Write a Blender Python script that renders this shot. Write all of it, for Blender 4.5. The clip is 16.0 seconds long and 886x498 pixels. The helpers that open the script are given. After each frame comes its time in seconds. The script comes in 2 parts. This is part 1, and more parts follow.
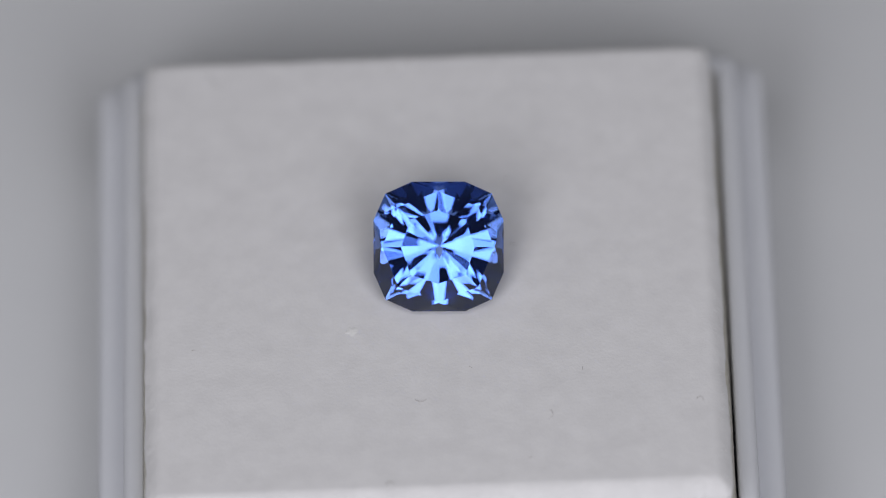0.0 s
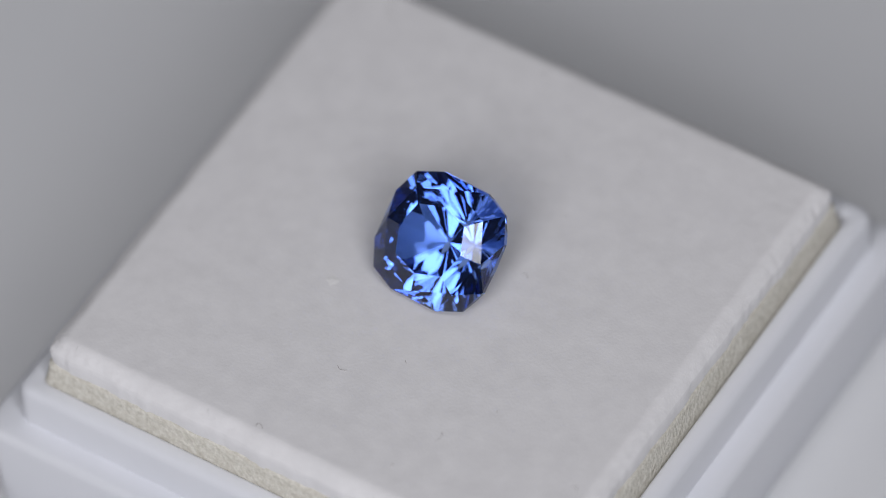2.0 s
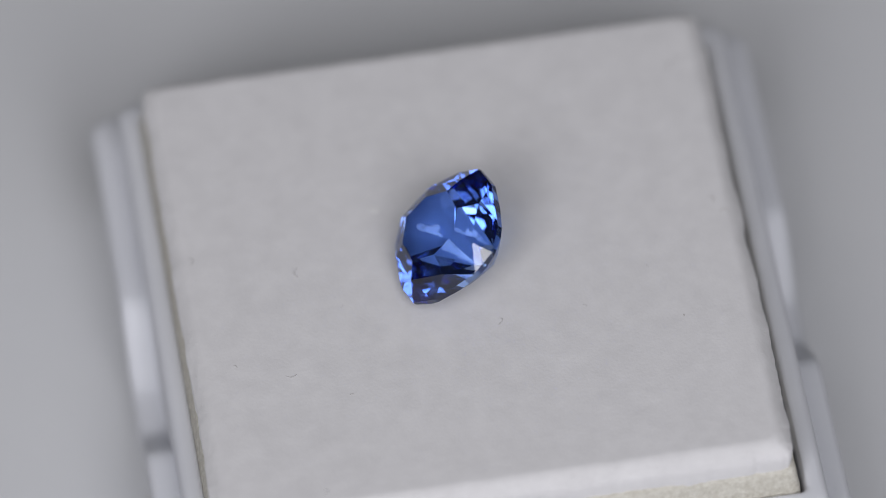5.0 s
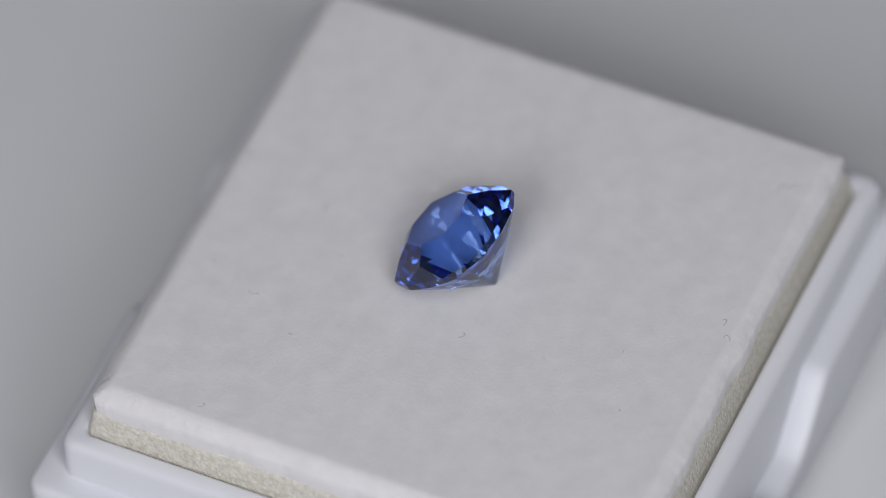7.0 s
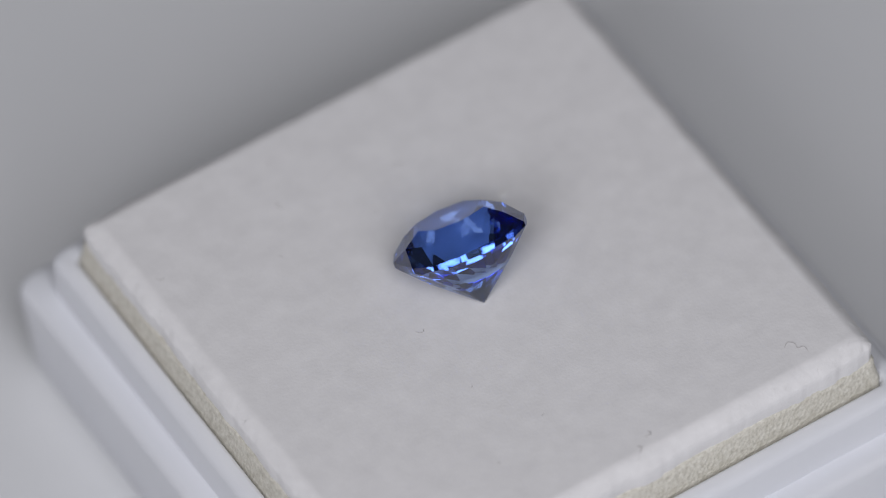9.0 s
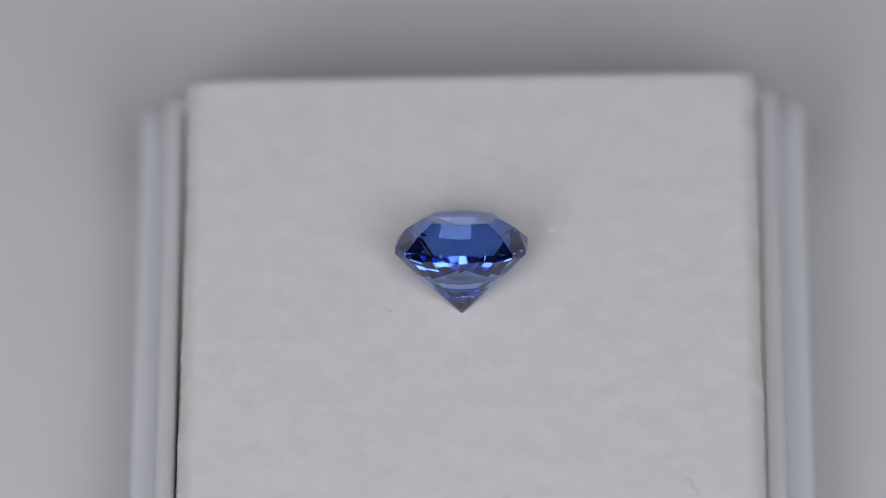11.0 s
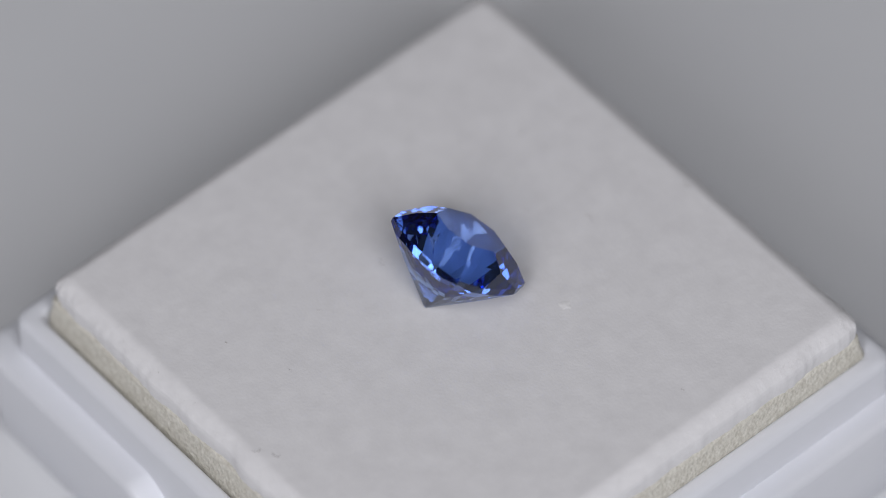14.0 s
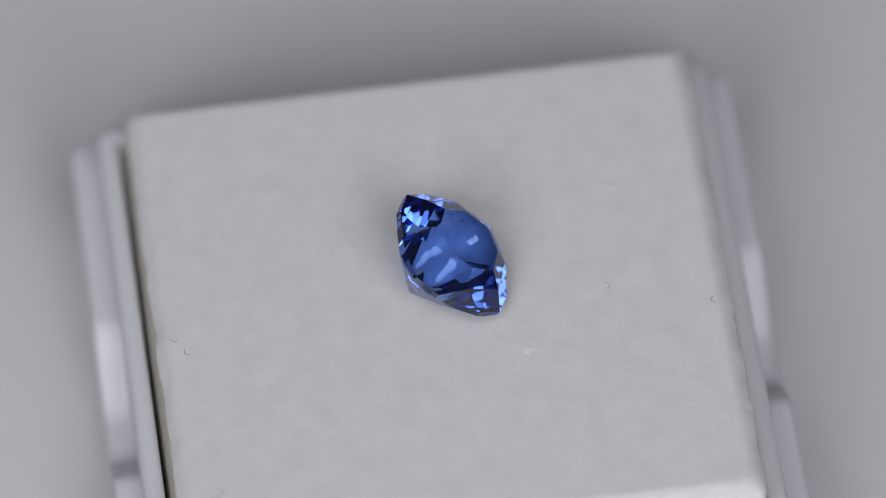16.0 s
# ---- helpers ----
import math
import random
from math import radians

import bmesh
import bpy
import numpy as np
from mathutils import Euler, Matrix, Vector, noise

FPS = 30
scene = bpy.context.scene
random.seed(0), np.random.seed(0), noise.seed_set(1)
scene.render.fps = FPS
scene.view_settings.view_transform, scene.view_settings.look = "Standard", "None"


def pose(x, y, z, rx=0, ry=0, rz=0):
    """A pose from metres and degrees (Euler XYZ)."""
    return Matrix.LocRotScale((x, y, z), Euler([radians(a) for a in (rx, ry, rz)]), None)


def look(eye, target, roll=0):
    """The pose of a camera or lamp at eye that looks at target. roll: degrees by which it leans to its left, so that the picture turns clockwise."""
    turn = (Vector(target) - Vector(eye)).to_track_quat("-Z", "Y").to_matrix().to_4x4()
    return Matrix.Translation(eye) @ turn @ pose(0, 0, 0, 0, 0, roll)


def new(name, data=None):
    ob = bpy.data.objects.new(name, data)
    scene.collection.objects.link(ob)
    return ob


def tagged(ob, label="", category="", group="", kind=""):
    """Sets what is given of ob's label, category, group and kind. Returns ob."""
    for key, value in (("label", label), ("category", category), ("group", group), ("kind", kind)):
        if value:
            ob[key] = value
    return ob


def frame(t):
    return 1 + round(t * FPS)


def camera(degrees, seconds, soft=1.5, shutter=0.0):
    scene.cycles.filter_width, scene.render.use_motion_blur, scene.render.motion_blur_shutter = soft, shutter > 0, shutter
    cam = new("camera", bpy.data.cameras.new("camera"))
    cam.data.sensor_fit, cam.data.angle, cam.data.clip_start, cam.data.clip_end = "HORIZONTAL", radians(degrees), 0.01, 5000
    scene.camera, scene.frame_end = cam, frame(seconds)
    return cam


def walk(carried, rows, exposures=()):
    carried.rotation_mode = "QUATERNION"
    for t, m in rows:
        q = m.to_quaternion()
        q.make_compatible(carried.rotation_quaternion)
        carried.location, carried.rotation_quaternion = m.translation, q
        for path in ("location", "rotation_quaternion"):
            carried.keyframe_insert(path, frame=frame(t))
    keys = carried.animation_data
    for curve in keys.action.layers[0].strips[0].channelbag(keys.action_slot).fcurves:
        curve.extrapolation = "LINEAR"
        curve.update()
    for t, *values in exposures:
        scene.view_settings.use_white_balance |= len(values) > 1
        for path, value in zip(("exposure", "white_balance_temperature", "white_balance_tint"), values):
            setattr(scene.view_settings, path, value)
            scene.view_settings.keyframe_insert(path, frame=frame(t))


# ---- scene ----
MM = 0.001
TOP = 8.4           # height of the box's rim over the table, mm
PAD = TOP + 2.83    # height of the pad's surface, mm

cam = camera(5.936, 16.0, soft=0.8)
cam.data.dof.use_dof = True
cam.data.dof.focus_distance = 0.3948
cam.data.dof.aperture_fstop = 19.0
scene.cycles.max_bounces = 24
scene.cycles.glossy_bounces = 16
scene.cycles.transmission_bounces = 16
EYE = Vector((0.0, -246.06, 315.37 + TOP)) * MM
AIM = Vector((-0.340, 2.467, 1.940 + TOP)) * MM
walk(cam, [(0.0, look(EYE, AIM, -2.73)), (16.0, look(EYE, AIM, -2.73))])

# ---- world and light ----
world = bpy.data.worlds.new("room_light")
scene.world = world
world.use_nodes = True
world.node_tree.nodes["Background"].inputs[0].default_value = (0.95, 0.97, 1.0, 1)
world.node_tree.nodes["Background"].inputs[1].default_value = 0.03


def soft_lamp(name, eye, target, width, depth, radiance, color):
    data = bpy.data.lights.new(name, "AREA")
    data.shape, data.size, data.size_y = "RECTANGLE", width, depth
    data.energy = radiance * math.pi * width * depth
    data.color = color
    ob = new(name, data)
    ob.matrix_world = look(eye, target)
    return ob


def place(bearing, height, reach):
    a, h = radians(bearing), radians(height)
    return Vector((math.cos(a) * math.cos(h), math.sin(a) * math.cos(h), math.sin(h))) * reach


HEART = (0, 0, 0.012)
soft_lamp("key_softbox", place(-114.5, 39, 0.5), HEART, 0.17, 0.22, 6.4, (0.96, 0.955, 1.0))
soft_lamp("side_softbox", place(-69, 42, 0.5), HEART, 0.19, 0.22, 5.4, (0.95, 0.95, 1.0))
# added fill high in front, no known source; brightens stone and tabletop
soft_lamp("added_top_fill", place(-93, 63.5, 0.5), HEART, 0.30, 0.12, 3.8, (0.95, 0.95, 1.0))


# ---- materials ----
def material(name, color, rough=0.5, **inputs):
    m = bpy.data.materials.new(name)
    m.use_nodes = True
    b = m.node_tree.nodes["Principled BSDF"]
    b.inputs["Base Color"].default_value = (*color, 1)
    b.inputs["Roughness"].default_value = rough
    for key, value in inputs.items():
        b.inputs[key.replace("_", " ")].default_value = value
    return m


def grain(m, layers, colors=None):
    """Fine relief and colour variation: layers of (kind, scale, strength, depth) in object space; colors: two tints mixed by noise."""
    t = m.node_tree
    b = t.nodes["Principled BSDF"]
    co = t.nodes.new("ShaderNodeTexCoord")
    last = None
    for kind, scale, strength, depth in layers:
        n = t.nodes.new("ShaderNodeTexVoronoi" if kind == "cells" else "ShaderNodeTexNoise")
        n.inputs["Scale"].default_value = scale
        t.links.new(co.outputs["Object"], n.inputs["Vector"])
        if kind != "cells":
            n.inputs["Detail"].default_value = 4
        bump = t.nodes.new("ShaderNodeBump")
        bump.inputs["Strength"].default_value, bump.inputs["Distance"].default_value = strength, depth
        t.links.new(n.outputs["Distance" if kind == "cells" else "Fac"], bump.inputs["Height"])
        if last:
            t.links.new(last.outputs[0], bump.inputs["Normal"])
        last = bump
    t.links.new(last.outputs[0], b.inputs["Normal"])
    if colors:
        scale, low, high = colors
        n = t.nodes.new("ShaderNodeTexNoise")
        n.inputs["Scale"].default_value, n.inputs["Detail"].default_value = scale, 6
        n.inputs["Roughness"].default_value = 0.65
        ramp = t.nodes.new("ShaderNodeValToRGB")
        ramp.color_ramp.elements[0].position, ramp.color_ramp.elements[1].position = 0.35, 0.66
        ramp.color_ramp.elements[0].color, ramp.color_ramp.elements[1].color = (*low, 1), (*high, 1)
        t.links.new(co.outputs["Object"], n.inputs["Vector"])
        t.links.new(n.outputs["Fac"], ramp.inputs[0])
        t.links.new(ramp.outputs[0], b.inputs["Base Color"])
    return m


TABLE = grain(material("matte_board", (0.74, 0.74, 0.745), 0.75), [("noise", 900, 0.15, 0.0001)], (60, (0.72, 0.727, 0.742), (0.742, 0.747, 0.758)))
PLASTIC = grain(material("white_plastic", (0.80, 0.815, 0.86), 0.5), [("noise", 500, 0.10, 0.0001)], (220, (0.77, 0.782, 0.825), (0.79, 0.80, 0.84)))
FELT = grain(material("white_felt", (0.8, 0.785, 0.775), 0.95, Sheen_Weight=0.25), [("noise", 300, 0.03, 0.0003), ("noise", 6500, 0.28, 0.00005)],
             (700, (0.785, 0.773, 0.778), (0.845, 0.833, 0.838)))
FOAM = grain(material("cream_foam", (0.7, 0.67, 0.55), 0.8), [("cells", 5200, 0.45, 0.0001), ("noise", 9000, 0.25, 0.00005)],
             (3600, (0.60, 0.57, 0.49), (0.79, 0.765, 0.69)))
FIBRE = material("dark_fibre", (0.46, 0.44, 0.42), 0.8)
PALE = material("pale_fibre", (0.875, 0.865, 0.86), 0.8)


def stone_material():
    """Blue stone: tinted refraction, and reflection that loses red and green each time it turns a ray inside."""
    m = bpy.data.materials.new("blue_stone")
    m.use_nodes = True
    t = m.node_tree
    t.nodes.remove(t.nodes["Principled BSDF"])
    fresnel, mix = t.nodes.new("ShaderNodeFresnel"), t.nodes.new("ShaderNodeMixShader")
    bend, shine = t.nodes.new("ShaderNodeBsdfRefraction"), t.nodes.new("ShaderNodeBsdfAnisotropic")
    fresnel.inputs["IOR"].default_value = 1.77
    bend.inputs["IOR"].default_value, bend.inputs["Roughness"].default_value, shine.inputs["Roughness"].default_value = 1.77, 0.0, 0.0
    bend.inputs["Color"].default_value = (0.59, 0.73, 1.0, 1)
    tint = t.nodes.new("ShaderNodeMix")
    tint.data_type = "RGBA"
    tint.inputs[6].default_value, tint.inputs[7].default_value = (1, 1, 1, 1), (0.48, 0.58, 0.84, 1)
    t.links.new(fresnel.outputs[0], tint.inputs[0])
    t.links.new(tint.outputs[2], shine.inputs["Color"])
    t.links.new(fresnel.outputs[0], mix.inputs[0])
    t.links.new(bend.outputs[0], mix.inputs[1])
    t.links.new(shine.outputs[0], mix.inputs[2])
    t.links.new(mix.outputs[0], t.nodes["Material Output"].inputs["Surface"])
    return m


GEM = stone_material()


# ---- helpers ----
def mesh_of(name, bm, mat, smooth=False):
    bmesh.ops.recalc_face_normals(bm, faces=bm.faces)
    for f in bm.faces:
        f.smooth = smooth
    me = bpy.data.meshes.new(name)
    bm.to_mesh(me)
    bm.free()
    me.materials.append(mat)
    return me


def part(name, bm, mat, parent=None, label="", smooth=False):
    ob = new(name, mesh_of(name, bm, mat, smooth))
    ob.parent = parent
    return tagged(ob, label)


def rounded_square(bm, half, radius, z, side=64, bend=10, dip=None):
    """A ring of vertices round a square with rounded corners, in mm; dip(x) lowers it along the two sides that run with x."""
    ring = []
    flat = half - radius
    for k in range(4):
        turn = k * math.pi / 2
        run = [(half, -flat + 2 * flat * i / side) for i in range(side)]
        run += [(flat + radius * math.cos(a), flat + radius * math.sin(a)) for a in (math.pi / 2 * i / bend for i in range(bend))]
        for x, y in run:
            px, py = x * math.cos(turn) - y * math.sin(turn), x * math.sin(turn) + y * math.cos(turn)
            low = dip(px) if dip and k in (1, 3) and abs(px) < flat - 1.2 else 0
            ring.append(bm.verts.new((px * MM, py * MM, (z - low) * MM)))
    return ring


def loft(bm, rings):
    for a, b in zip(rings, rings[1:]):
        n = len(a)
        for i in range(n):
            bm.faces.new((a[i], a[(i + 1) % n], b[(i + 1) % n], b[i]))


# ---- setting ----
bm = bmesh.new()
bmesh.ops.create_grid(bm, x_segments=24, y_segments=24, size=1.5)
tagged(part("ground", bm, TABLE), "pale grey matte tabletop under the box", "tabletop", kind="structure")


# ---- the box ----
def notch(x):
    """How far the ledge dips at a thumb notch, mm."""
    d = abs(x)
    s = min(1.0, max(0.0, (4.6 - d) / 3.4))
    return 2.9 * (s * s * (3 - 2 * s) * 0.35 + s * 0.65)


def build_box():
    box = tagged(new("gem_box"), "open white plastic gem box base with stepped rim and thumb notches", "box")
    bm = bmesh.new()
    rings = []
    for half, radius, z, share in ((15.5, 0.85, 0.0, 0), (15.68, 0.95, 0.25, 0), (15.8, 0.95, 2.2, 0), (16.0, 0.95, 5.45, 1), (15.96, 0.93, 5.75, 1),
                                   (15.84, 0.85, 5.93, 1), (15.65, 0.8, 6.0, 1), (15.1, 0.7, 6.0, 1), (14.5, 0.6, 5.98, 1)):
        rings.append(rounded_square(bm, half, radius, z, dip=notch if share else None))
    loft(bm, rings)
    bm.faces.new(rings[0][::-1])
    part("outer_shell", bm, PLASTIC, box, smooth=True)
    bm = bmesh.new()
    rings = []
    for half, radius, z in ((14.72, 0.75, 1.0), (14.68, 0.75, 7.9), (14.63, 0.72, 8.18), (14.48, 0.65, 8.36), (14.25, 0.6, 8.4), (13.95, 0.5, 8.4), (13.79, 0.45, 8.36),
                            (13.71, 0.4, 8.22), (13.69, 0.4, 1.2)):
        rings.append(rounded_square(bm, half, radius, z))
    loft(bm, rings)
    bm.faces.new(rings[-1])
    part("inner_rim", bm, PLASTIC, box, smooth=True)
    return box


BOX = build_box()


def build_pad():
    pad = tagged(new("foam_pad"), "white felt-topped cream foam pad filling the box", "pad")
    def settle(bm):
        """The pad sits a little off the middle of the box."""
        for v in (v for v in bm.verts if v.co.z > 8.3 * MM):
            v.co.x, v.co.y = v.co.x - 0.08 * MM, v.co.y * 0.995 - 0.15 * MM

    # the porous core
    bm = bmesh.new()
    rings = []
    for k, z in enumerate((1.2, 4.0, 8.35, 8.8, 9.25, 9.62, 9.68)):
        ring = rounded_square(bm, (13.66, 13.66, 13.64, 13.54, 13.47, 13.44, 13.2)[k], 0.3, z, side=150, bend=4)
        for v in ring:
            n = noise.noise_vector(v.co * 1500) * 0.008 + noise.noise_vector(v.co * 300) * 0.012
            v.co += Vector((n.x, n.y, n.z * 2.0 if k == 5 else 0.0)) * MM
        rings.append(ring)
    loft(bm, rings)
    bm.faces.new(rings[-1])
    settle(bm)
    part("foam_core", bm, FOAM, pad, "cream open-cell foam", smooth=True)
    # the felt, thick and soft at its rim
    bm = bmesh.new()
    n, half, slope = 220, 13.46, 0.85

    def lie(x, y):
        """Height and sideways pull of the felt at a place, mm."""
        e = min(1.0, (half - max(abs(x), abs(y))) / slope)
        z = PAD - 0.58 * (1 - e) ** 2.0
        z += 0.012 * noise.noise(Vector((x * 0.9, y * 0.9, 3.0))) * e + 0.007 * noise.noise(Vector((x * 2.6, y * 2.6, 8.0)))
        pull = (1 - e) * (0.10 * noise.noise(Vector((x * 0.7, y * 0.7, 1.0))) + 0.05 * noise.noise(Vector((x * 3.1, y * 3.1, 5.0))) - 0.03)
        return z, 1 + pull / half

    grid = []
    for i in range(n + 1):
        row = []
        for j in range(n + 1):
            x, y = half * math.sin(math.pi / 2 * (2 * i / n - 1) * 0.98) / math.sin(math.pi / 2 * 0.98), half * math.sin(math.pi / 2 * (2 * j / n - 1) * 0.98) / math.sin(math.pi / 2 * 0.98)
            z, s = lie(x, y)
            m = max(abs(x), abs(y))
            s *= m / (abs(x) ** 60 + abs(y) ** 60) ** (1 / 60) if m > 6 else 1
            row.append(bm.verts.new((x * s * MM, y * s * MM, z * MM)))
        grid.append(row)
    for i in range(n):
        for j in range(n):
            bm.faces.new((grid[i][j], grid[i + 1][j], grid[i + 1][j + 1], grid[i][j + 1]))
    rim = [grid[i][0] for i in range(n)] + [grid[n][j] for j in range(n)] + [grid[n - i][n] for i in range(n)] + [grid[0][n - j] for j in range(n)]
    skirts = [rim]
    for z, s in ((10.3, 1.001), (9.9, 1.0), (9.52, 0.997)):
        row = []
        for v in rim:
            w = 0.05 * noise.noise(v.co * 700 + Vector((0, 0, z))) / half
            row.append(bm.verts.new((v.co.x * (s + w), v.co.y * (s + w), z * MM)))
        skirts.append(row)
    loft(bm, skirts)
    settle(bm)
    part("felt_top", bm, FELT, pad, "soft white felt layer", smooth=True)
    # loose hairs, thickest along the felt's edge
    bm = bmesh.new()
    dice = random.Random(4)
    for k in range(2600):
        if k < 2100:
            x, y = dice.uniform(-half, half), half - 0.25 - abs(dice.gauss(0, 0.5))
            for _ in range(dice.randrange(4)):
                x, y = -y, x
        else:
            x, y = dice.uniform(-13, 13), dice.uniform(-13, 13)
        z, s = lie(x, y)
        p = Vector((x * s, y * s, z - 0.02))
        a, h = dice.uniform(0, 2 * math.pi), dice.uniform(0.10, 0.30)
        step = Vector((math.cos(a), math.sin(a), dice.uniform(0.0, 0.3))) * h / 2
        bend = Vector((dice.gauss(0, 0.05), dice.gauss(0, 0.05), -0.06))
        r = dice.uniform(0.003, 0.006)
        side = Vector((-math.sin(a), math.cos(a), 0)) * r
        rings = []
        for q, c in ((0, 1.0), (1, 0.9), (2, 0.4)):
            m = p + step * q + bend * q * q * 0.5
            rings.append([bm.verts.new((m + side * c) * MM), bm.verts.new((m - side * c) * MM), bm.verts.new((m + Vector((0, 0, r * 1.6 * c))) * MM)])
        loft(bm, rings)
    settle(bm)
    tagged(part("felt_fuzz", bm, PALE, pad, "loose pale felt hairs", smooth=True), kind="stuff")
    return pad


PADDING = build_pad()


# ---- the stone ----
def build_stone():
    """A square cushion cut, tip at the origin, in mm; each facet is a plane: bearing, slope, reach at a height."""
    base, rim, top = 2.985, 3.345, 4.523      # lower and upper edge of the girdle, the table
    planes = []

    def facet(bearing, slope, reach, z):
        a, s = radians(bearing), radians(slope)
        n = Vector((math.cos(a) * math.sin(abs(s)), math.sin(a) * math.sin(abs(s)), math.copysign(math.cos(s), slope)))
        planes.append((Vector((math.cos(a) * reach, math.sin(a) * reach, z)), n))

    for q in range(4):
        b = 90 * q
        facet(b, 90, 3.05, base)                          # flat of the girdle
        facet(b, 57, 3.05, rim)                           # its triangle on the crown
        facet(b, -52, 3.05, base - 0.02)                  # narrow tier under the girdle
        facet(b + 45, -40.4, 0.0, 0.0)                    # pavilion mains, all to the tip
        for side in (-1, 1):
            corner = b + 45 + side * 21
            facet(corner, 90, 3.29, base)
            facet(corner, 42, 2.511, 4.05)                # triangles at the corner
            facet(b + side * 19, 39, 2.487, 3.99)         # triangles that hang from the upper tier
            facet(b + side * 18.2, 31.5, 1.634, top)      # upper tier, round the table
            facet(corner, -49, 3.29, base - 0.02)
            facet(b + side * 8, -42.8, 0.0, 0.0)
            facet(b + side * 24, -41.5, 0.0, 0.0)
            facet(b + side * 4.5, -47.5, 2.0, 1.82)       # pavilion breaks
            facet(b + side * 16, -44.2, 1.7, 1.53)
            facet(b + side * 34.5, -44.5, 2.2, 1.90)
    planes.append((Vector((0, 0, top)), Vector((0, 0, 1))))
    bm = bmesh.new()
    bmesh.ops.create_cube(bm, size=16)
    for co, n in planes:
        bmesh.ops.bisect_plane(bm, geom=bm.verts[:] + bm.edges[:] + bm.faces[:], dist=1e-5, plane_co=co, plane_no=n, clear_outer=True)
        edges = [e for e in bm.edges if e.is_boundary]
        if edges:
            bmesh.ops.edgenet_fill(bm, edges=edges)
    bmesh.ops.remove_doubles(bm, verts=bm.verts, dist=1e-4)
    bmesh.ops.scale(bm, vec=(0.988 * MM, 0.984 * MM, MM), verts=bm.verts)
    bmesh.ops.recalc_face_normals(bm, faces=bm.faces)
    stone = tagged(new("gemstone"), "deep blue faceted square cushion-cut gemstone lying tilted on felt", "gemstone")
    for name, low, high, label in (("table_facet", 0.995, 2, "flat polished eight-sided top facet"), ("crown", 0.05, 0.995, "crown of bevelled triangular facets"),
                                   ("girdle", -0.05, 0.05, "thin polished girdle band"), ("pavilion", -2, -0.05, "pointed faceted pavilion")):
        piece = bm.copy()
        piece.normal_update()
        bmesh.ops.delete(piece, geom=[f for f in piece.faces if not low <= f.normal.z < high], context="FACES")
        me = bpy.data.meshes.new(name)
        piece.to_mesh(me)
        piece.free()
        me.materials.append(GEM)
        ob = new(name, me)
        ob.parent = stone
        tagged(ob, label)
    bm.free()
    return stone


STONE = build_stone()


# ---- lint on the felt ----
def fibre(points, radius, mat, label, sides=6):
    """A thread through points given in mm from its first one."""
    bm = bmesh.new()
    pts = [Vector(p) for p in points]
    fine = []
    for i in range(len(pts) - 1):
        p0, p1, p2, p3 = pts[max(i - 1, 0)], pts[i], pts[i + 1], pts[min(i + 2, len(pts) - 1)]
        for k in range(5):
            u = k / 5
            fine.append(0.5 * (2 * p1 + (p2 - p0) * u + (2 * p0 - 5 * p1 + 4 * p2 - p3) * u * u + (3 * p1 - p0 - 3 * p2 + p3) * u ** 3))
    fine.append(pts[-1])
    rings = []
    for i, p in enumerate(fine):
        t = (fine[min(i + 1, len(fine) - 1)] - fine[max(i - 1, 0)]).normalized()
        a = t.cross(Vector((0, 0, 1))).normalized() if abs(t.z) < 0.99 else Vector((1, 0, 0))
        b = t.cross(a)
        r = radius * (0.55 if i in (0, len(fine) - 1) else 1)
        rings.append([bm.verts.new((p + (a * math.cos(s) + b * math.sin(s)) * r) * MM) for s in (2 * math.pi * k / sides for k in range(sides))])
    loft(bm, rings)
    bm.faces.new(rings[0][::-1])
    bm.faces.new(rings[-1])
    return tagged(part("lint_fibre", bm, mat, smooth=True), label, "lint", "lint on the felt")


LINT = []


def lay(x, y, turn, points, radius=0.022, mat=None, label="fine dark lint fibre curled on the white felt"):
    radius *= 0.5
    LINT.append((fibre(points, radius, mat or FIBRE, label), pose(x * MM, y * MM, (PAD + radius * 0.6) * MM, 0, 0, turn)))


CURL = ((0, 0, 0), (0.14, -0.22, 0.03), (0.36, -0.26, 0.05), (0.5, -0.2, 0.0))
HOOK = ((0, 0, 0), (-0.12, 0.3, 0.04), (0.15, 0.5, 0.06), (0.42, 0.44, 0.05), (0.56, 0.72, 0.06), (0.9, 0.7, 0.0))
DASH = ((0, 0, 0), (0.1, 0.06, 0.02), (0.2, 0.05, 0))
SEVEN = ((0, 0, 0), (0.16, 0.02, 0.04), (0.22, -0.12, 0.05), (0.12, -0.36, 0))
lay(-1.95, -7.0, 20, CURL, 0.018)
lay(2.75, 1.75, 60, SEVEN, 0.016, label="thin grey lint thread beside the stone")
lay(-10.35, 12.2, 95, HOOK, 0.015, label="long hooked lint thread near the felt's corner")
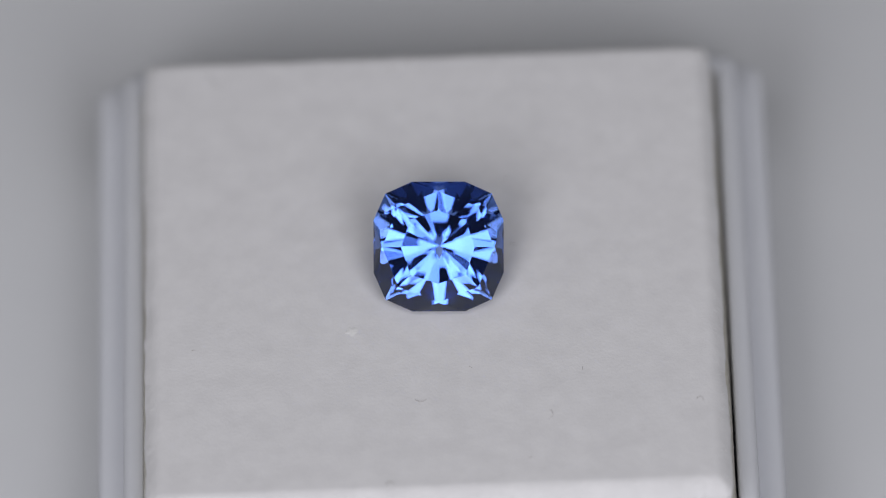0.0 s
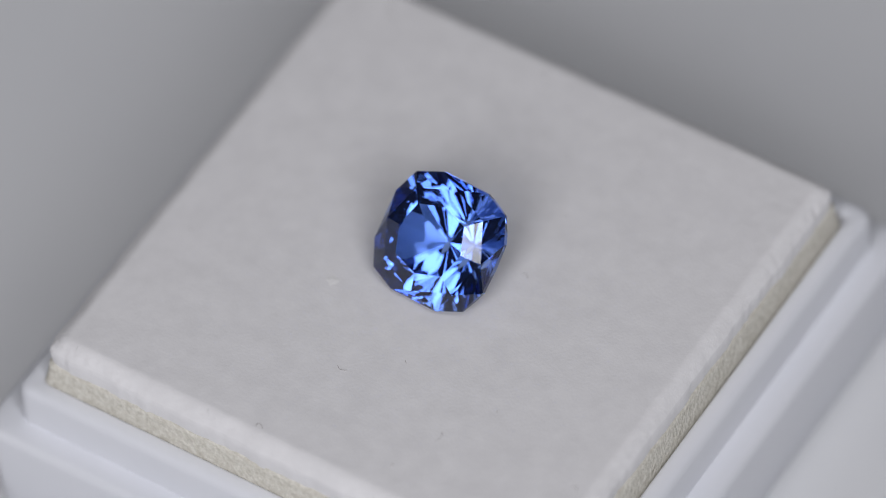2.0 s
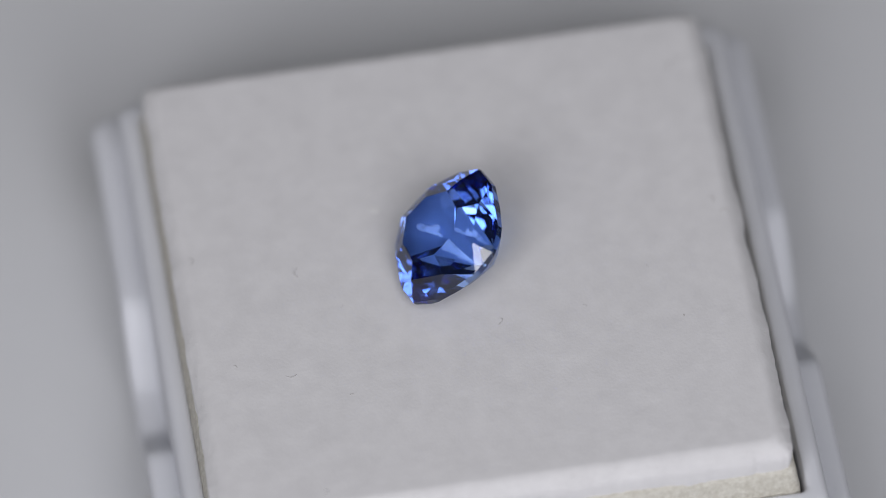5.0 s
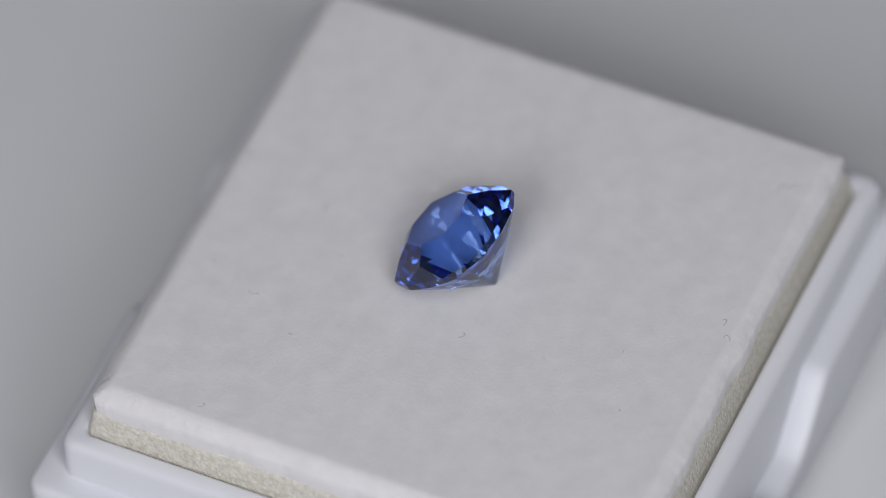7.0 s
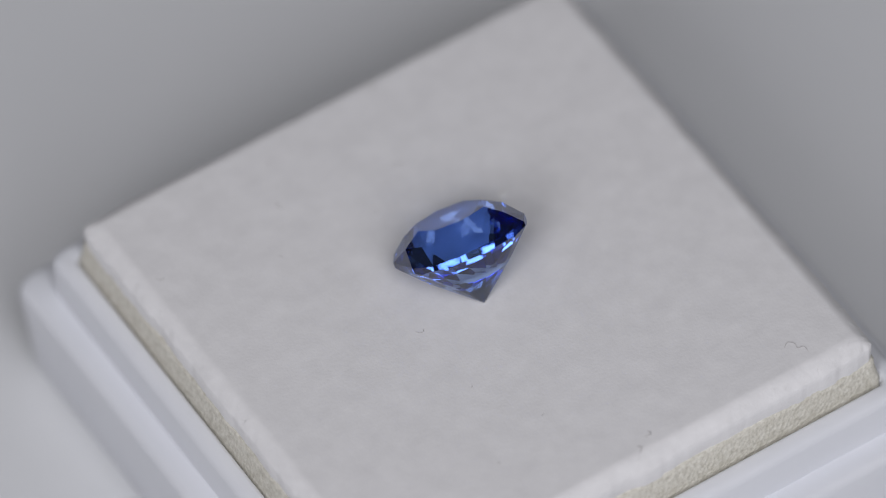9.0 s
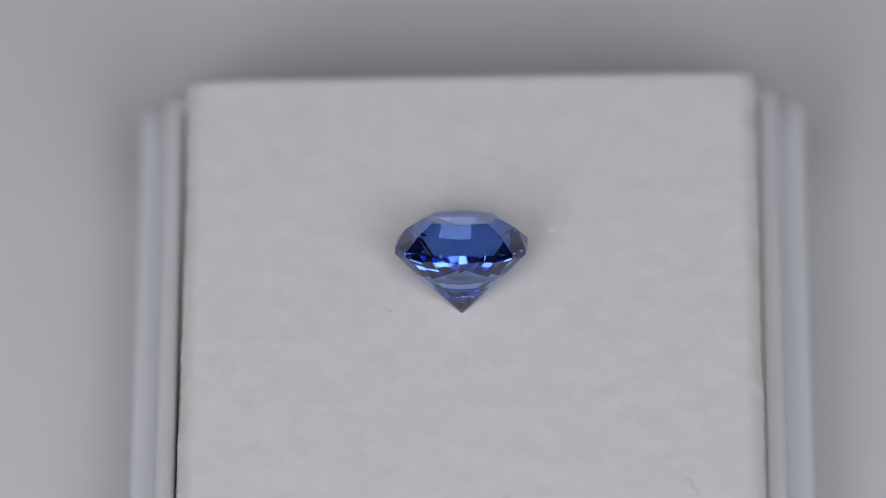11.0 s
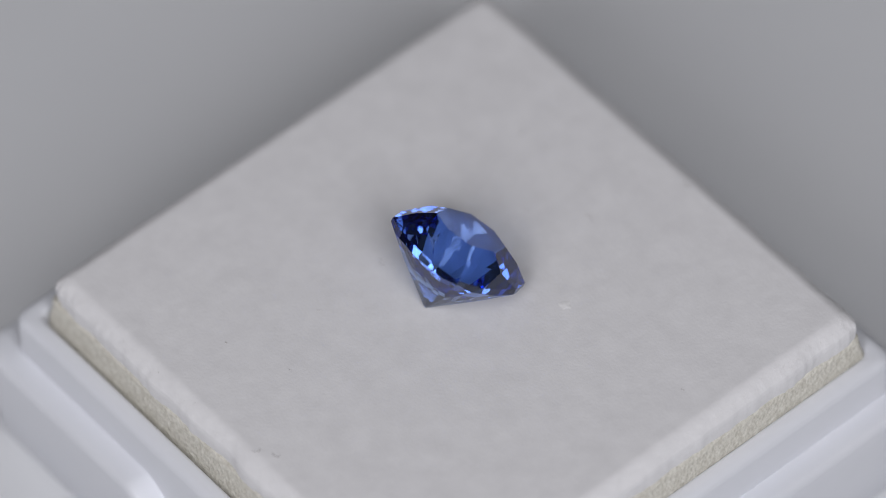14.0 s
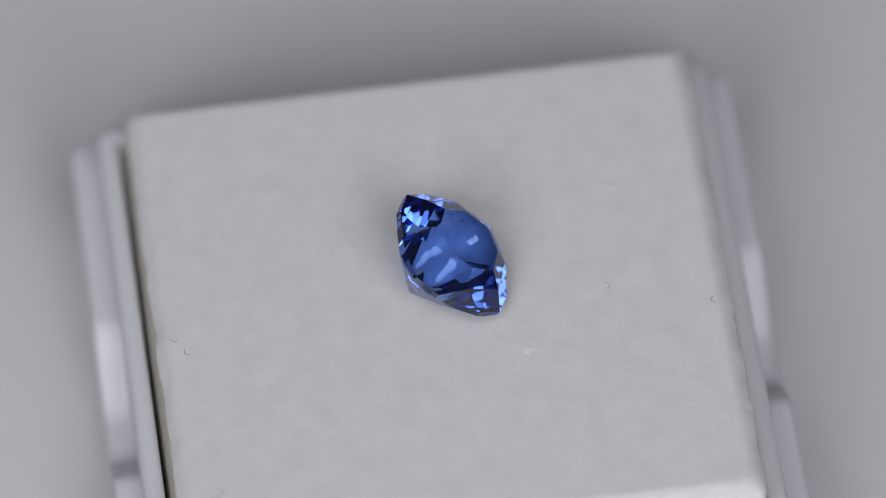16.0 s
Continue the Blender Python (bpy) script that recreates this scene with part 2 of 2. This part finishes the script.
lay(4.13, 10.2, 0, ((0, 0, 0), (0.08, 0.03, 0.01), (0.12, 0.02, 0)), 0.035, label="tiny dark speck on the white felt")
lay(-2.45, 12.6, 100, SEVEN)
lay(-1.5, 13.05, 150, SEVEN, 0.02)
lay(3.16, -10.76, 30, DASH)
lay(5.85, -5.74, 70, DASH, 0.018)
lay(4.19, -8.49, 110, CURL, 0.014)
lay(0.89, 8.99, 10, DASH, 0.014)
lay(-3.4, -11.9, 80, SEVEN)
lay(2.7, 5.72, 40, DASH, 0.013)
lay(-12.2, -3.6, 0, DASH, 0.016)
lay(11.0, -7.75, 50, SEVEN, 0.013)
lay(0.77, -5.33, 120, DASH, 0.013)


def tuft(x, y, wide, seed):
    """A low pale pill of matted felt with an uneven outline; its centre and width in mm."""
    bm = bmesh.new()
    rings = []
    for q in range(9):
        ring = []
        for k in range(40):
            a = 2 * math.pi * k / 40
            way = Vector((math.cos(a), math.sin(a), 0))
            r = wide * (1 - q / 8.6) * (1 + 0.45 * noise.noise(way * 1.6 + Vector((seed, 0, 0))) + 0.12 * noise.noise(way * 6 + Vector((0, seed, 0))))
            lift = 0.035 * math.sin(q / 8 * math.pi / 2) * (1 + 0.5 * noise.noise(Vector((way.x * q, way.y * q, seed))))
            ring.append(bm.verts.new((way * r + Vector((0, 0, lift))) * MM))
        rings.append(ring)
    loft(bm, rings)
    bm.faces.new(rings[-1])
    ob = tagged(part("lint_tuft", bm, PALE, smooth=True), "small pale tuft of matted felt on the pad", "lint", "lint on the felt")
    LINT.append((ob, pose(x * MM, y * MM, (PAD - 0.008) * MM)))


tuft(-4.74, -2.84, 0.34, 11)


# ---- what turns ----
def motions():
    def rows(local):
        return [(t, pose(0, 0, 0, 0, 0, -16.497 * t) @ local) for t in (float(k) for k in range(17))]

    seat = pose(-0.790 * MM, 0.796 * MM, 0, 0, 0, -0.78)
    walk(BOX, rows(seat))
    walk(PADDING, rows(seat))
    walk(STONE, rows(pose(-0.46 * MM, 2.06 * MM, (PAD - 0.038) * MM, 39.9, 0.6, -2.77)))
    for ob, local in LINT:
        walk(ob, rows(local))


motions()
